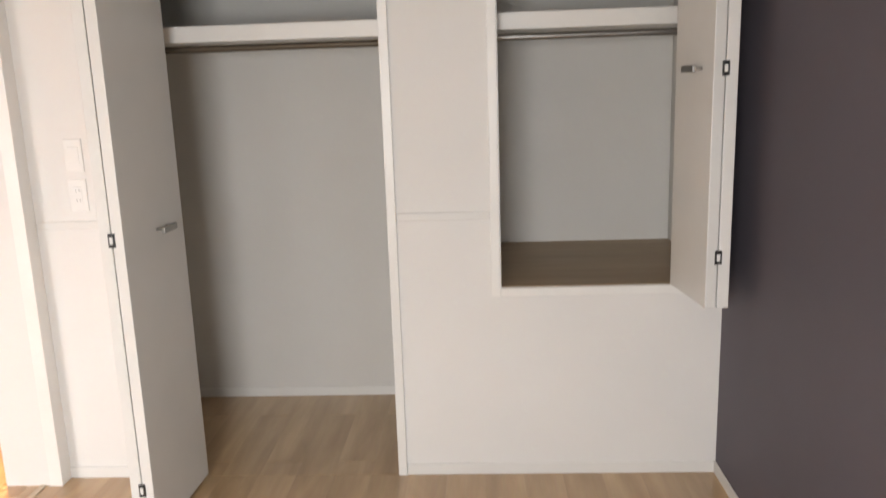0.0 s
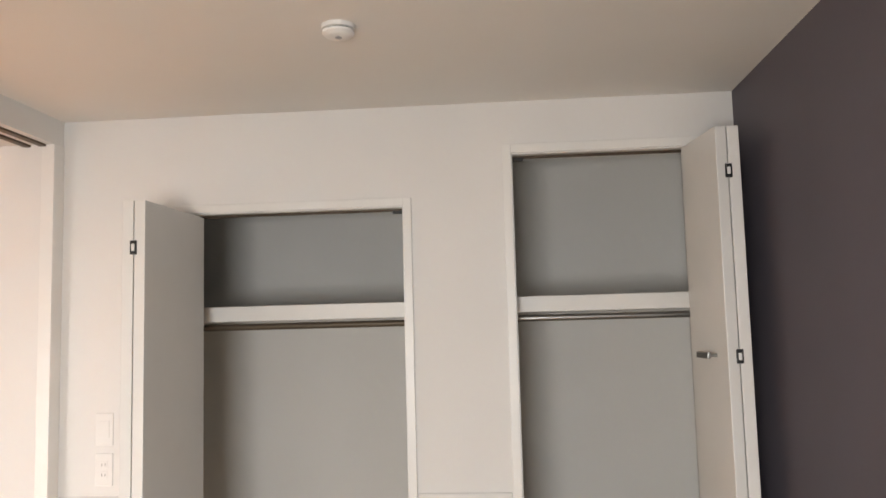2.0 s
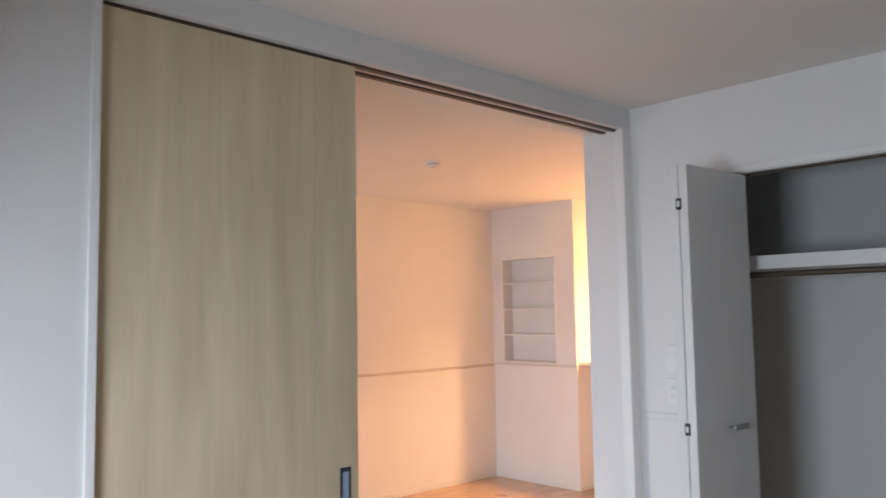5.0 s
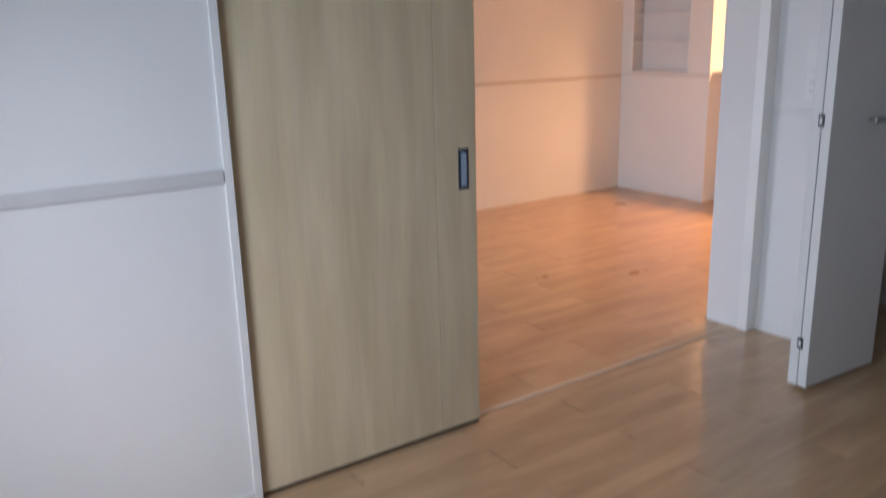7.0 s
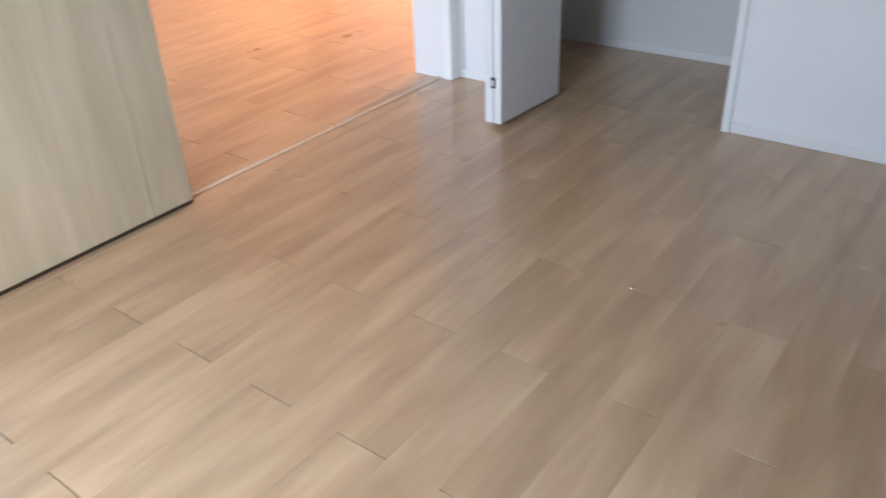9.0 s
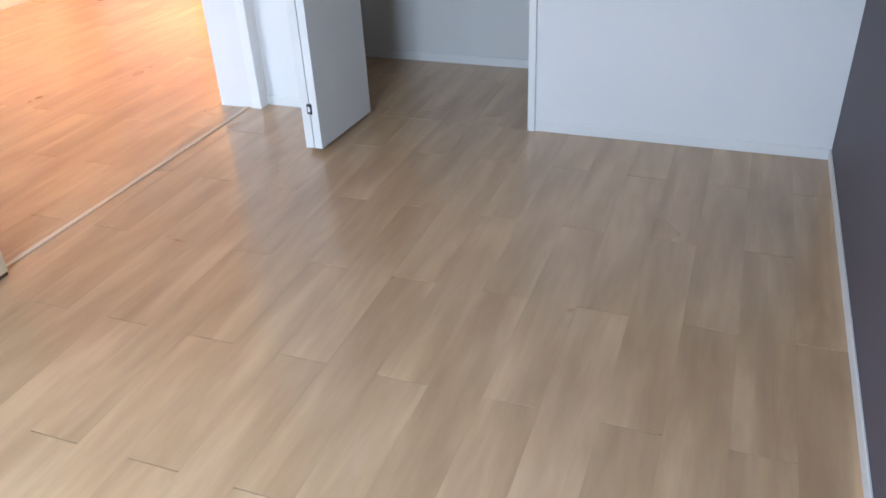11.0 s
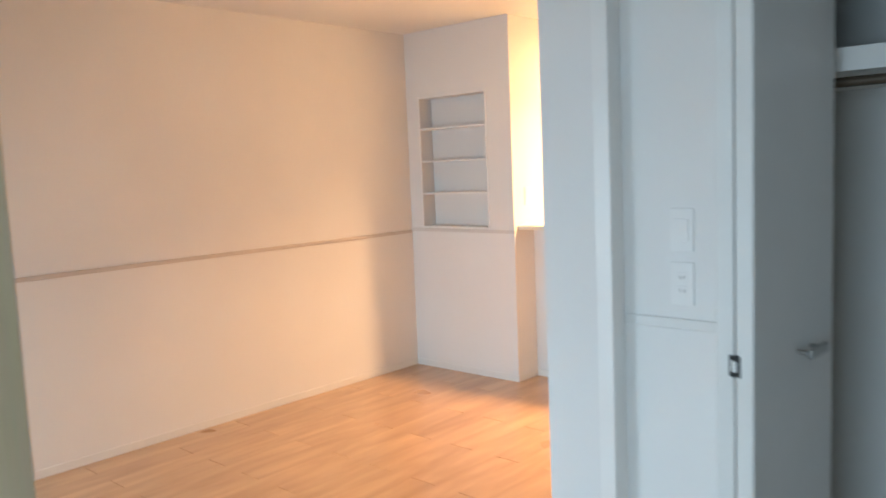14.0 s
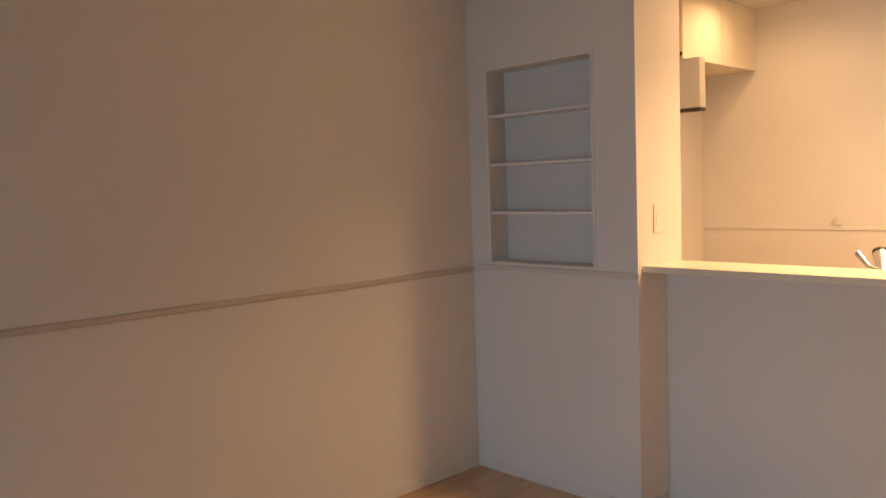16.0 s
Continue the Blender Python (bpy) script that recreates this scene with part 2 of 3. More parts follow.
structure(boxes("floor_closet", M_SHELFWOOD, (1.55, W - 0.001, 0.1, BACK - 0.001, C2B - 0.05, C2B + 0.003), (C2L, C2R, 0.004, 0.1, C2B - 0.001, C2B + 0.003)), "brown board floor of the raised closet", "closet floor")
structure(boxes("wall_east", M_PURPLE, (W, W + 0.12, SOUTH - 0.25, BACK + 0.1, 0, H)), "purple-grey papered accent wall", "wall")
structure(boxes("wall_west", M_WALL, (WALLX, 0, SOUTH, OPEN_S, 0, H), (WALLX, 0, OPEN_S, 0, OPEN_T, H)), "white papered wall beside and above the sliding door opening", "wall")
structure(boxes("wall_jamb", M_WALL, (WALLX, 0, JAMB, 0, 0, OPEN_T), (WALLX, 0, 0, KY, 0, H)), "white wall end at the wide opening", "wall")
structure(boxes("wall_living_west", M_WALL, (LW - 0.1, LW, SOUTH, NY + 0.35, 0, H)), "long white papered living room wall", "wall")
NL, NR, NB, NT = -2.802, -2.215, 1.032, 1.932
structure(holed_wall("wall_niche", M_WALL, (LW, NL, NR, NX), (0, NB, NT, H), NY, NY + 0.12, ((1, 1),)), "white papered wall with a shelved niche", "wall")
structure(boxes("wall_niche_back", M_WALL, (LW, NX, NY + 0.12, NY + 0.35, 0, H)), "white papered wall end behind the niche", "wall")
structure(boxes("wall_counter", M_WALL, (NX, -0.9, 2.381, 2.47, 0, 1.016)), "white papered half wall under the kitchen counter", "wall")
structure(boxes("wall_kitchen_west", M_WALL, (KX - 0.1, KX, NY + 0.35, KY, 0, H)), "white papered kitchen side wall", "wall")
structure(boxes("wall_kitchen_back", M_WALL, (KX - 0.1, 0, KY, KY + 0.1, 0, H)), "white papered kitchen back wall", "wall")
WB, WL, LB, LL, SD = 0.70, 1.66, -2.75, -1.15, 0.25
structure(holed_wall("wall_south", M_WALL, (LW - 0.1, LB, LL, WB, WL, W), (0, 0.06, 0.74, 2.0, H), SOUTH - SD, SOUTH, ((1, 1), (1, 2), (3, 2))),
          "white wall with two windows", "wall")
structure(boxes("ground", M_GROUND, (-60, 60, -80, SOUTH - SD, -0.25, -0.15)), "grey concrete ground outside", "ground")


def window(name, x0, x1, b):
    w = structure(new(name), "sliding window with silver frame", "window")
    bm = bmesh.new()
    y = SOUTH - SD + 0.01
    for a in ((x0, x0 + 0.04, y, y + 0.06, b, 2.0), (x1 - 0.04, x1, y, y + 0.06, b, 2.0), (x0 + 0.04, x1 - 0.04, y, y + 0.06, b, b + 0.04), (x0 + 0.04, x1 - 0.04, y, y + 0.06, 1.96, 2.0)):
        box(bm, *a, bevel=0.003)
    part("window_frame", bm, M_ALU, w)
    xm = (x0 + x1) / 2
    for a, c, dy in ((x0 + 0.04, xm + 0.02, 0.0), (xm - 0.02, x1 - 0.04, 0.028)):
        bm = bmesh.new()
        for q in ((a, a + 0.035, b + 0.04, 1.96), (c - 0.035, c, b + 0.04, 1.96), (a + 0.035, c - 0.035, b + 0.04, b + 0.08), (a + 0.035, c - 0.035, 1.92, 1.96)):
            box(bm, q[0], q[1], y + 0.005 + dy, y + 0.03 + dy, q[2], q[3], bevel=0.002)
        sash = part("sash", bm, M_ALU, w)
        pane = boxes("pane", M_GLASS, (a + 0.036, c - 0.036, y + 0.015 + dy, y + 0.02 + dy, b + 0.081, 1.919), parent=sash)
        pane.visible_shadow = False


window("window_1", WB, WL, 0.74)
window("window_2", LB, LL, 0.06)

# ---- trims ----
BH, BD = 0.045, 0.007
for a in ((0.0, C1L - 0.03, -BD, 0, 0, BH), (C1R + 0.032, W - BD, -BD, 0, 0, BH), (W - BD, W, SOUTH, 0, 0, BH), (0, BD, SOUTH, OPEN_S - 0.022, 0, BH),
          (0.08, 1.42, BACK - BD, BACK, 0, BH), (LW, LW + BD, SOUTH, NY - BD, 0, BH), (LW, NX, NY - BD, NY, 0, BH), (NX, NX + BD, NY - BD, 2.381 - BD, 0, BH), (NX, -0.9, 2.381 - BD, 2.381, 0, BH)):
    structure(boxes("baseboard", M_BASE, a, bevel=0.0025), "thin white baseboard along the floor", "baseboard")


def chair_rail(a, mat=None):
    return structure(boxes("trim", mat or M_RAIL, a, bevel=0.0034), "slim pale chair rail along the wall", "chair rail")


RZ0, RZ1, RD, RN = 0.982, 1.012, 0.012, 0.007
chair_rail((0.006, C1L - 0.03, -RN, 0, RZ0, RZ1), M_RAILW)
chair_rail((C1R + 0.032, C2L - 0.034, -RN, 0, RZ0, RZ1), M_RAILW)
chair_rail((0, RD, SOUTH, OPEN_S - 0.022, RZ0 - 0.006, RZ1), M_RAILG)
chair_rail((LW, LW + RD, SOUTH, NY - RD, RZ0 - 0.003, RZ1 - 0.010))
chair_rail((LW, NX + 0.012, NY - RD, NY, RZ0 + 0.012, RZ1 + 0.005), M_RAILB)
chair_rail((KX, -0.22, KY - 0.006, KY, 1.072, 1.094), M_WALL)


def casing(name, x0, x1, z0, z1, w, sill):
    """White casing round a closet opening, lining the wall's depth."""
    t = 0.012
    L = [(x0 - w, x0, -t, 0, z0 if not sill else z0 - w, z1 + w), (x1, x1 + w, -t, 0, z0 if not sill else z0 - w, z1 + w), (x0, x1, -t, 0, z1, z1 + w)]
    if sill:
        L.append((x0, x1, -t, 0, z0 - w, z0))
    structure(boxes(name, M_TRIM, *L, bevel=0.002), "white casing round the closet opening", "door casing")
    L = [(x0, x0 + 0.004, 0.0, 0.105, z0, z1), (x1 - 0.004, x1, 0.0, 0.105, z0, z1), (x0 + 0.004, x1 - 0.004, 0.0, 0.105, z1 - 0.004, z1)]
    structure(boxes(name, M_TRIM, *L), "white lining of the closet opening", "door casing")


casing("trim", C1L, C1R, 0, C1T, 0.030, False)
casing("trim", C2L, C2R, C2B, C2T, 0.032, True)
structure(boxes("trim", M_TRIM, (-0.045, 0.004, JAMB - 0.006, JAMB, 0, OPEN_T), (0.0, 0.004, JAMB, -0.0005, 0, OPEN_T), bevel=0.0015), "white corner casing of the wide opening", "door casing")
structure(boxes("trim", M_TRIM, (-0.02, 0.008, OPEN_S, OPEN_S + 0.004, 0, OPEN_T), (0.0, 0.008, OPEN_S - 0.020, OPEN_S, 0, OPEN_T + 0.02), bevel=0.0015), "white casing strip beside the sliding door", "door casing")
structure(boxes("trim", M_TRACK, (-0.052, -0.028, OPEN_S, JAMB - 0.006, OPEN_T - 0.008, OPEN_T), (-0.115, -0.091, OPEN_S, JAMB, OPEN_T - 0.008, OPEN_T)), "brown metal sliding door tracks under the header", "door track")
structure(boxes("trim", M_STRIP, (-0.085, -0.062, OPEN_S, JAMB, 0, 0.005), bevel=0.0045), "satin floor strip across the wide opening, paled for its glint", "threshold strip")

for x0, x1, z1 in ((C1L, C1R, C1T), (C2L, C2R, C2T)):
    structure(boxes("trim", M_TRACK, (x0 + 0.005, x1 - 0.005, 0.030, 0.036, z1 - 0.010, z1 - 0.0045), (x0 + 0.005, x1 - 0.005, 0.056, 0.062, z1 - 0.010, z1 - 0.0045), bevel=0.001), "dark metal folding door track under the opening head", "door track")
    sx = x1 - 0.045 if x0 == C1L else x0 + 0.006
    structure(boxes("trim", M_BLACK, (sx, sx + 0.039, 0.038, 0.054, z1 - 0.020, z1 - 0.005), bevel=0.001), "small black stop in the door track", "track stop")

# ---- folding closet doors ----
def folding_door(label, pivot, mid, end, z0, z1, hinges, handle_z, handle_at, side):
    """Two leaves folded out into the room; pivot, mid and end are the plan points of the outer line of each leaf."""
    d = thing("folding_door", label, "closet door", (pivot[0], pivot[1], z0))
    T = 0.036
    inv = Matrix.Translation((-pivot[0], -pivot[1], -z0))
    leaves = []
    for p, q in ((pivot, mid), (mid, end)):
        v = Vector((q[0] - p[0], q[1] - p[1], 0))
        n = Vector((v.y, -v.x, 0)).normalized() * side
        a = math.atan2(v.y, v.x)
        bm = bmesh.new()
        box(bm, 0, v.length, -T / 2, T / 2, 0, z1 - z0, 0.0025)
        c = Vector((p[0], p[1], z0)) + n * (T / 2 + 0.0012)
        bmesh.ops.transform(bm, matrix=inv @ Matrix.Translation(c) @ Matrix.Rotation(a, 4, "Z"), verts=bm.verts)
        leaves.append((part("leaf", bm, M_LEAF, d), n, v))
    for hz in hinges:
        bm = bmesh.new()
        box(bm, mid[0] - 0.011, mid[0] + 0.011, mid[1] - 0.004, mid[1] + 0.004, hz - 0.022, hz + 0.022, 0.0015, inv)
        hinge = part("hinge", bm, M_BLACK, d, "black concealed hinge with steel centre")
        bm = bmesh.new()
        box(bm, mid[0] - 0.005, mid[0] + 0.005, mid[1] - 0.007, mid[1] - 0.003, hz - 0.011, hz + 0.011, 0.001, inv)
        part("pin", bm, M_PLASTIC, hinge)
    leaf, n, v = leaves[1]
    u = v.normalized()
    face = Vector((mid[0], mid[1], handle_z)) + v * handle_at + n.normalized() * (T + 0.0012)
    out = n.normalized()
    bm = bmesh.new()
    m = Matrix((u.to_4d(), out.to_4d(), Vector((0, 0, 1, 0)), (0, 0, 0, 1))).transposed()
    m[3] = (0, 0, 0, 1)
    m.translation = face
    box(bm, -0.050, 0.050, 0.024, 0.035, -0.010, 0.010, 0.002, inv @ m)
    for k in (-0.036, 0.036):
        rod_v = rod(bm, (k, 0, 0), (k, 0.025, 0), 0.005, 10)
        bmesh.ops.transform(bm, matrix=inv @ m, verts=rod_v)
    part("handle", bm, M_HANDLE, leaf, "small brushed steel bar handle")
    return d


folding_door("white folding closet door standing open on the floor side", (0.444, -0.016), (0.4965, -0.452), (0.517, -0.016), 0.020, 2.012, (1.863, 1.024, 0.191), 1.014, 0.60, 1)
folding_door("white folding door standing open at the raised closet", (2.372, -0.016), (2.3585, -0.324), (2.322, -0.016), 0.736, 2.198, (2.055, 1.478, 0.90), 1.479, 0.40, -1)

# ---- sliding door ----
sd = thing("sliding_door", "beige wood laminate sliding door pushed half open", "sliding door", (-0.037, -1.99, 0.008))
def sd_box(name, mat, a, parent, bevel=0.0, label=""):
    return boxes(name, mat, (a[0] + 0.037, a[1] + 0.037, a[2] + 1.99, a[3] + 1.99, a[4] - 0.008, a[5] - 0.008), bevel=bevel, parent=parent, label=label)
sd_box("panel", M_DOOR, (-0.054, -0.020, -2.402, -1.7365, 0.016, 2.288), sd, 0.0015)
sd_box("edge_stile", M_DOOR, (-0.054, -0.020, -1.7350, -1.578, 0.016, 2.288), sd, 0.0015, "narrow edge board of the door")
# Added dark strip that stands in for the shaded gap below the panel.
sd_box("gap_shadow_strip", M_TRACK, (-0.050, -0.0225, -2.400, -1.580, 0.003, 0.0155), sd, 0.001, "brown strip in place of the shadow under the door")
pull = sd_box("pull_handle", M_PULL, (-0.0205, -0.0170, -1.650, -1.610, 0.855, 0.990), sd, 0.0015, "dark steel recessed pull")
sd_box("recess", M_PULLIN, (-0.0175, -0.0163, -1.641, -1.619, 0.868, 0.977), pull, 0.0, "steel inner plate with the reflected sky in its blue")

# ---- closet shelves and rods ----
for x0, x1, z0, z1 in ((0.08, 1.42, 1.631, 1.686), (1.55, W - 0.012, 1.638, 1.694)):
    s = thing("closet_shelf", "thick white shelf board across the closet", "shelf", ((x0 + x1) / 2, 0.45, z0), "closet shelves")
    cx = (x0 + x1) / 2
    boxes("board", M_LEAF, (x0 - cx, x1 - cx, 0.115 - 0.45, BACK - 0.45, 0, z1 - z0 - 0.002), parent=s)
    boxes("front_edge", M_LEAF, (x0 - cx, x1 - cx, 0.110 - 0.45, 0.115 - 0.45, -0.002, z1 - z0), bevel=0.0015, parent=s)
for x0, x1, z, y, mat, lab in ((0.08, 1.42, 1.608, 0.17, M_ROD, "bronze metal clothes rail below the closet shelf"), (1.55, W - 0.012, 1.614, 0.20, M_RODC, "satin chrome clothes rail below the closet shelf")):
    r = thing("clothes_rail", lab, "clothes rail", ((x0 + x1) / 2, y, z))
    cx = (x0 + x1) / 2
    bm = bmesh.new()
    rod(bm, (x0 - cx, 0, 0), (x1 - cx, 0, 0), 0.0125, 20)
    part("rod", bm, mat, r, "", True)
    for k, sgn in ((x0 - cx, 1), (x1 - cx, -1)):
        bm = bmesh.new()
        rod(bm, (k, 0, 0), (k + sgn * 0.012, 0, 0), 0.021, 20)
        part("socket", bm, mat, r, "", True)

# ---- ceiling fittings ----
def smoke_detector(x, y, label, r=0.045):
    d = thing("smoke_detector", label, "smoke detector", (x, y, H))
    bm = bmesh.new()
    turned(bm, ((r, 0), (r, -0.009), (r * 0.97, -0.012)), (0, 0, 0))
    part("base", bm, M_PLASTIC, d, "", True)
    bm = bmesh.new()
    turned(bm, ((r * 0.80, -0.012), (r * 0.80, -0.016)), (0, 0, 0))
    part("vent_slot", bm, M_HOLE, d, "dark vent gap", True)
    bm = bmesh.new()
    turned(bm, ((r * 0.95, -0.016), (r * 0.96, -0.022), (r * 0.80, -0.029), (r * 0.5, -0.032)), (0, 0, 0))
    part("cover", bm, M_PLASTIC, d, "", True)
    bm = bmesh.new()
    turned(bm, ((0.009, -0.032), (0.009, -0.034)), (0, 0, 0), 16)
    part("button", bm, M_GREYPL, d)


smoke_detector(1.228, -0.808, "round white smoke detector on the bedroom ceiling")
smoke_detector(-1.515, 0.14, "round white detector on the living room ceiling")

# ---- wall fittings ----
vent = thing("wall_vent", "square white air vent cover on the wall", "air vent", (0, -2.818, 1.845))
boxes("frame", M_PLASTIC, (0, 0.012, -0.078, 0.078, -0.070, 0.070), bevel=0.004, parent=vent)
boxes("cover", M_PLASTIC, (0.012, 0.030, -0.068, 0.068, -0.060, 0.060), bevel=0.004, parent=vent)
boxes("slider", M_GREYPL, (0.030, 0.033, 0.012, 0.056, -0.055, -0.035), bevel=0.001, parent=vent, label="grey slider")

pr = thing("picture_rail", "cream wooden hook board on the purple wall", "wall rail", (W, -1.6, 1.891))
boxes("board", M_CREAM, (-0.018, 0, -0.455, 0.414, -0.037, 0.019), bevel=0.002, parent=pr)
boxes("end_cap", M_PLASTIC, (-0.019, 0, 0.4145, 0.426, -0.038, 0.020), bevel=0.002, parent=pr, label="white end cap")


def plate(name, label, category, x, y, z, dims, facing, rocker):
    """A wall plate: facing 's' on a wall that looks south, 'e' on one that looks east."""
    p = thing(name, label, category, (x, y, z))
    p.rotation_euler = (0, 0, 0 if facing == "s" else radians(90))
    w, h = dims
    boxes("plate", M_PLATE, (-w / 2, w / 2, -0.005, 0, -h / 2, h / 2), bevel=0.0018, parent=p)
    if rocker:
        boxes("rocker", M_PLATE, (-0.020, 0.020, -0.0075, -0.005, -0.030, 0.030), bevel=0.001, parent=p)
    else:
        for k in (-0.018, 0.018):
            s = boxes("socket", M_PLATE, (-0.014, 0.014, -0.0065, -0.005, k - 0.013, k + 0.013), bevel=0.0007, parent=p)
            for q in (-0.006, 0.006):
                boxes("slot", M_SLOT, (q - 0.0012, q + 0.0012, -0.0070, -0.0065, k - 0.005, k + 0.005), parent=s)


plate("light_switch", "white light switch above the chair rail", "light switch", 0.177, 0, 1.250, (0.066, 0.116), "s", True)
plate("wall_outlet", "white double wall outlet above the chair rail", "outlet", 0.177, 0, 1.106, (0.066, 0.116), "s", False)
plate("light_switch", "white light switch on the wall end by the counter", "light switch", NX, 2.32, 1.233, (0.07, 0.12), "e", True)
hk = thing("wall_hook", "small pale hook on the kitchen wall, its shadow modelled as a wedge", "wall hook", (-1.925, KY, 1.105))
boxes("plate", M_PLATE, (-0.016, 0.016, -0.006, 0, 0.02, 0.085), bevel=0.002, parent=hk)
# The hook plate's triangular shadow, modelled as a darker wedge below it.
bm = bmesh.new()
rod(bm, (0, -0.008, 0.0), (0, -0.008, 0.05), 0.034, 4, 0.008)
bmesh.ops.scale(bm, vec=(1, 0.4, 1), verts=bm.verts)
part("wedge", bm, M_HOOKSHADE, hk, "beige-grey wedge modelling the plate's shadow")

# ---- niche ----
structure(boxes("trim", M_TRIM, (NL - 0.014, NL, NY - 0.006, NY, NB - 0.014, NT + 0.014), (NR, NR + 0.014, NY - 0.006, NY, NB - 0.014, NT + 0.014), (NL, NR, NY - 0.006, NY, NB - 0.014, NB), (NL, NR, NY - 0.006, NY, NT, NT + 0.014), bevel=0.0015), "thin white frame round the wall niche", "niche frame")
for z in (1.263, 1.490, 1.719):
    s = boxes("niche_shelf", M_TRIM, (NL, NR, NY + 0.004, NY + 0.12, z - 0.0065, z + 0.0065), bevel=0.0015)
    tagged(s, "thin white shelf in the wall niche", "shelf", "niche shelves")

# ---- kitchen ----
ct = thing("counter_top", "cream pass-through counter board on the half wall", "counter", (NX, 2.20, 1.016))
boxes("board", M_COUNTER, (0, 1.1, 0.012, 0.275, 0, 0.0275), bevel=0.0015, parent=ct)
boxes("front_edge", M_COUNTER, (0, 1.1, 0, 0.0115, 0, 0.028), bevel=0.0035, parent=ct, label="rounded cream front edge")
ub = thing("upper_cabinet", "cream wall cabinet high in the kitchen corner", "kitchen cabinet", (KX, 3.68, 2.035))
boxes("body", M_KCAB, (0, 0.33, -0.43, 0.44, 0, 0.364), parent=ub)
door = boxes("door", M_KCAB, (0.331, 0.350, -0.43, 0.005, -0.004, 0.363), bevel=0.002, parent=ub)
boxes("door", M_KCAB, (0.331, 0.350, 0.009, 0.44, -0.004, 0.363), bevel=0.002, parent=ub)
boxes("hinge", M_BLACK, (0.334, 0.346, -0.434, -0.430, 0.010, 0.030), parent=door)
hd = thing("range_hood", "silver range hood panel with dark underside", "range hood", (KX, 3.262, 1.753))
bm = bmesh.new()
for v in box(bm, 0, 0.446, -0.01, 0.05, 0.012, 0.274):
    if v.co.z > 0.2 and v.co.x > 0.2:
        v.co.x -= 0.004
bmesh.ops.bevel(bm, geom=bm.edges[:], offset=0.003, segments=2, affect="EDGES")
part("panel", bm, M_HOOD, hd)
boxes("filter", M_BLACK, (0, 0.444, -0.014, 0.05, -0.004, 0.010), parent=hd, label="dark grease filter edge")
kb = thing("sink_unit", "kitchen base cabinet with steel worktop behind the half wall", "kitchen cabinet", (-1.45, 2.79, 0))
boxes("body", M_COUNTER, (-0.55, 0.55, -0.315, 0.30, 0, 0.82), parent=kb)
boxes("worktop", M_STEEL, (-0.55, 0.55, -0.318, 0.31, 0.822, 0.85), bevel=0.003, parent=kb)
fa = thing("faucet", "chrome kitchen mixer tap with black tip", "tap", (-1.26, 2.74, 0.85))
bm = bmesh.new()
turned(bm, ((0.032, 0), (0.032, 0.012), (0.026, 0.018), (0.024, 0.15), (0.025, 0.16)), (0, 0, 0), 20)
part("body", bm, M_CHROME, fa, "", True)
bm = bmesh.new()
rod(bm, (0, 0, 0.14), (-0.032, 0.075, 0.215), 0.025, 20, 0.031)
sp = part("spout", bm, M_CHROME, fa, "", True)
bm = bmesh.new()
rod(bm, (-0.0322, 0.0755, 0.2155), (-0.036, 0.085, 0.225), 0.0315, 20)
part("ring", bm, M_BLACK, sp, "black rubber ring", True)
bm = bmesh.new()
rod(bm, (-0.0362, 0.0855, 0.2255), (-0.040, 0.095, 0.235), 0.030, 20, 0.022)
part("tip", bm, M_CHROME, sp, "chrome spray tip", True)
bm = bmesh.new()
rod(bm, (-0.015, 0, 0.155), (-0.055, 0.01, 0.175), 0.012, 12, 0.009)
rod(bm, (-0.055, 0.01, 0.172), (-0.105, 0.03, 0.222), 0.010, 12, 0.014)
part("lever", bm, M_CHROME, fa, "", True)


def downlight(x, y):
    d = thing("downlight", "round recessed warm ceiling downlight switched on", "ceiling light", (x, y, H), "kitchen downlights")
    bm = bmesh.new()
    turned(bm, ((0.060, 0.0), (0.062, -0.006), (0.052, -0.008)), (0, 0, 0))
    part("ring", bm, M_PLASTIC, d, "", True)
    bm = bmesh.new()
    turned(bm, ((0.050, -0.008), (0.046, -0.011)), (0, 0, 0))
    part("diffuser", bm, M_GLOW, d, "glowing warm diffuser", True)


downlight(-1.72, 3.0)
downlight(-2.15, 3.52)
cl = thing("ceiling_lamp", "round warm ceiling lamp over the kitchen sink", "ceiling light", (-0.75, 2.75, H))
bm = bmesh.new()
turned(bm, ((0.165, 0.0), (0.168, -0.012), (0.150, -0.020)), (0, 0, 0))
part("ring", bm, M_PLASTIC, cl, "", True)
bm = bmesh.new()
turned(bm, ((0.148, -0.020), (0.135, -0.026)), (0, 0, 0))
part("diffuser", bm, M_GLOW, cl, "glowing warm diffuser", True)

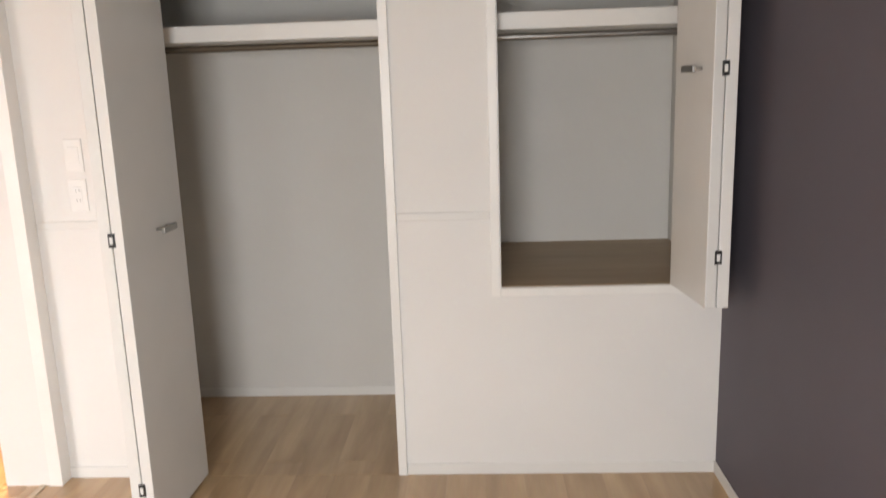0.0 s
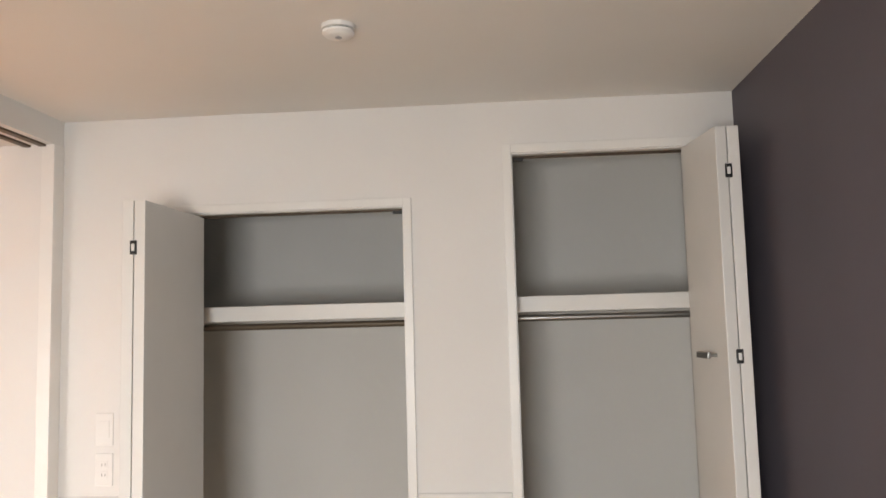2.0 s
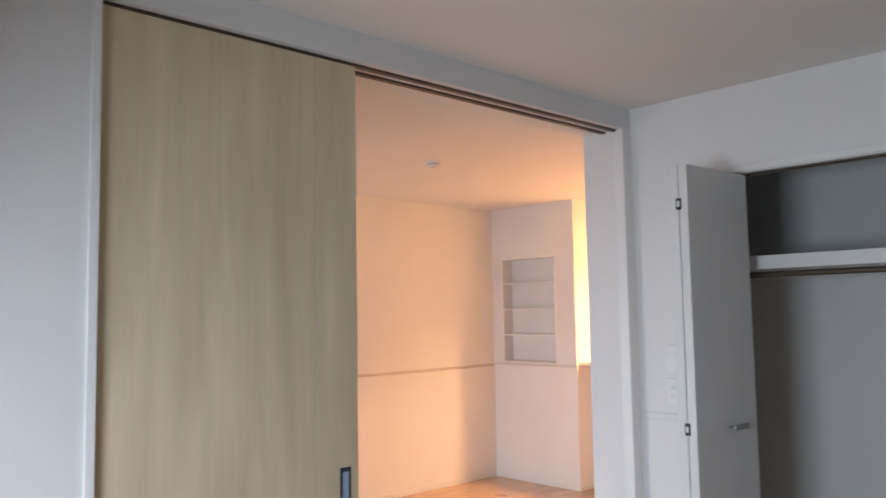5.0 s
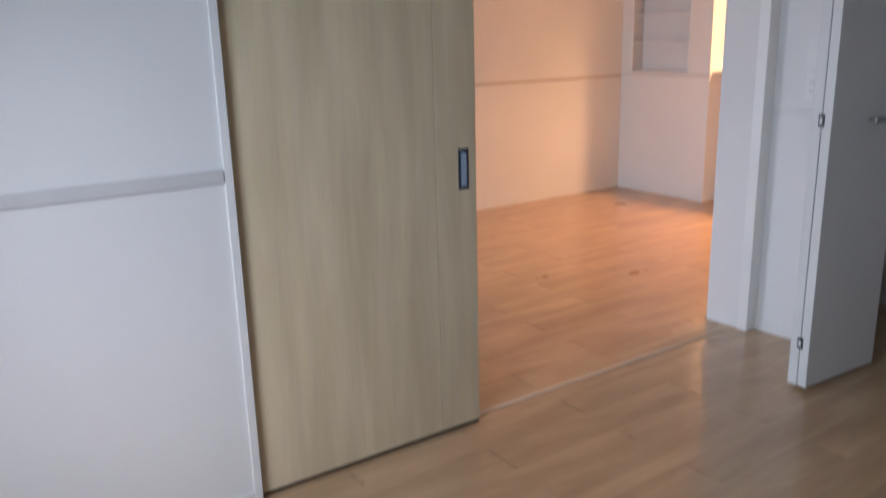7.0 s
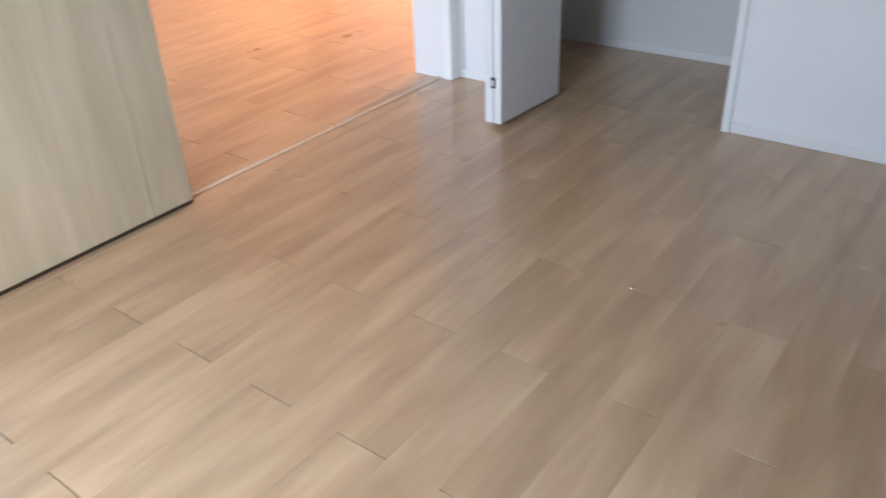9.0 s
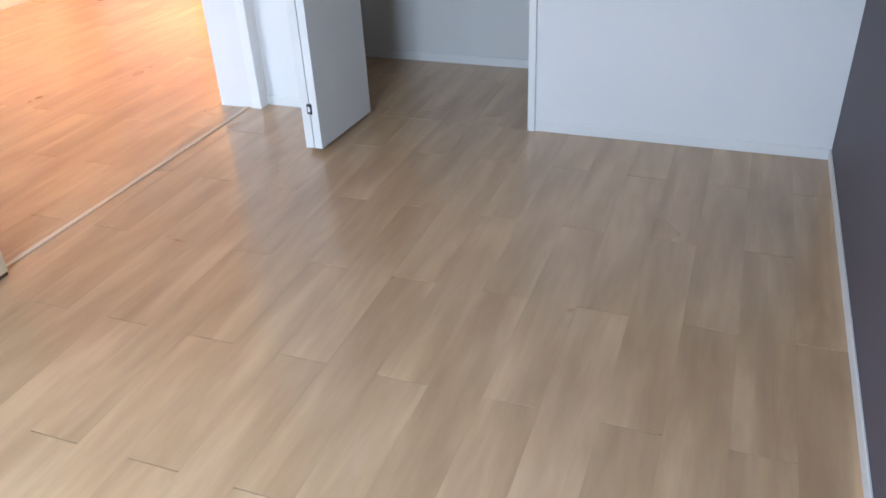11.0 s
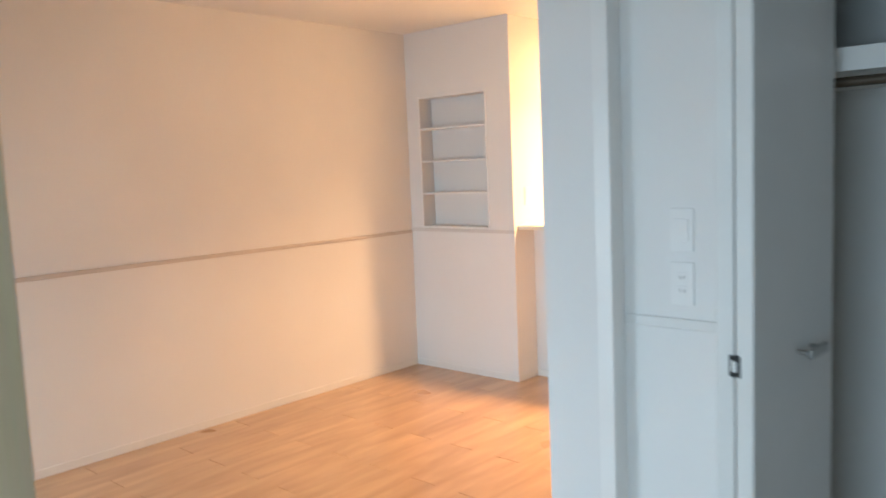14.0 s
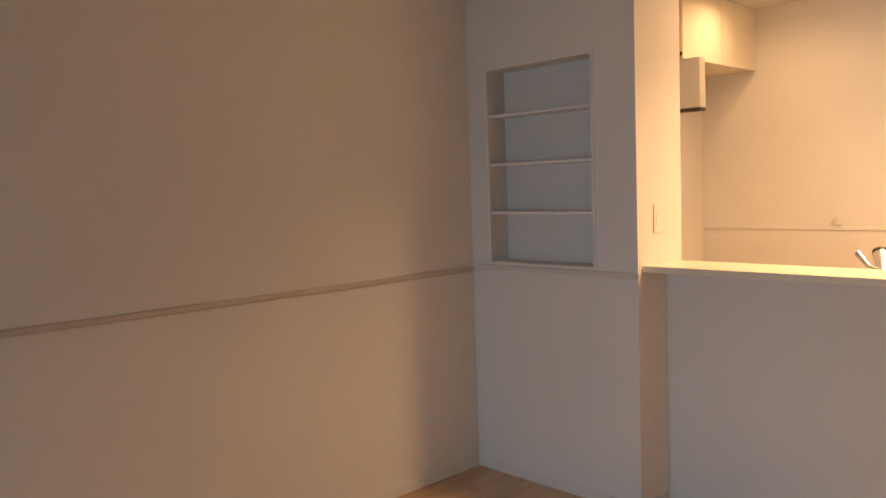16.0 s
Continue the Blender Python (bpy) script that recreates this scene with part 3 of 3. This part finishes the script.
# ---- floor boards ----
floor = structure(boxes("floor", M_UNDER, (LW - 0.1, W + 0.12, SOUTH - 0.25, KY + 0.1, -0.15, -0.010)), "light maple laminate plank floor", "floor")
PW, PL, GX, GY = 0.1457, 0.893, 1.034, -1.674
shapes = {}


def plank_mesh(w, l):
    key = (round(w, 3), round(l, 3))
    if key not in shapes:
        bm = bmesh.new()
        a, b, c = w / 2 - 0.00005, l / 2 - 0.0015, 0.00035
        lo = [bm.verts.new((x, y, -0.010)) for x, y in ((-a, -b), (a, -b), (a, b), (-a, b))]
        mid = [bm.verts.new((x, y, -c)) for x, y in ((-a, -b), (a, -b), (a, b), (-a, b))]
        top = [bm.verts.new((x, y, 0)) for x, y in ((-a + c, -b + c), (a - c, -b + c), (a - c, b - c), (-a + c, b - c))]
        for p, q in ((lo, mid), (mid, top)):
            for k in range(4):
                bm.faces.new((p[k], p[(k + 1) % 4], q[(k + 1) % 4], q[k]))
        bm.faces.new(top)
        me = bpy.data.meshes.new("plank")
        bm.to_mesh(me)
        bm.free()
        me.materials.append(M_FLOOR)
        shapes[key] = me
    return shapes[key]


def lay(x0, x1, y0, y1):
    k = math.floor((x0 - GX) / PW)
    while GX + k * PW < x1 - 0.002:
        a, b = max(x0, GX + k * PW), min(x1, GX + (k + 1) * PW)
        off = GY if k % 2 == 0 else GY - PL / 2
        j = math.floor((y0 - off) / PL)
        while off + j * PL < y1 - 0.002:
            c, d = max(y0, off + j * PL), min(y1, off + (j + 1) * PL)
            if b - a > 0.004 and d - c > 0.004:
                o = new("plank", plank_mesh(b - a, d - c))
                o.parent = floor
                o.location = ((a + b) / 2, (c + d) / 2, 0)
            j += 1
        k += 1


lay(0.0, W, SOUTH, 0.0)
lay(0.08, 1.42, 0.0, BACK)
lay(LW, 0.0, -1.7, 2.381)
structure(boxes("floor_rest", M_FLOOR, (LW, WALLX, SOUTH, -1.7, -0.009, 0), (WALLX, 0, OPEN_S, -1.7, -0.009, 0), (KX, WALLX, 2.47, KY, -0.009, 0)), "light maple floor in the far rooms", "floor")
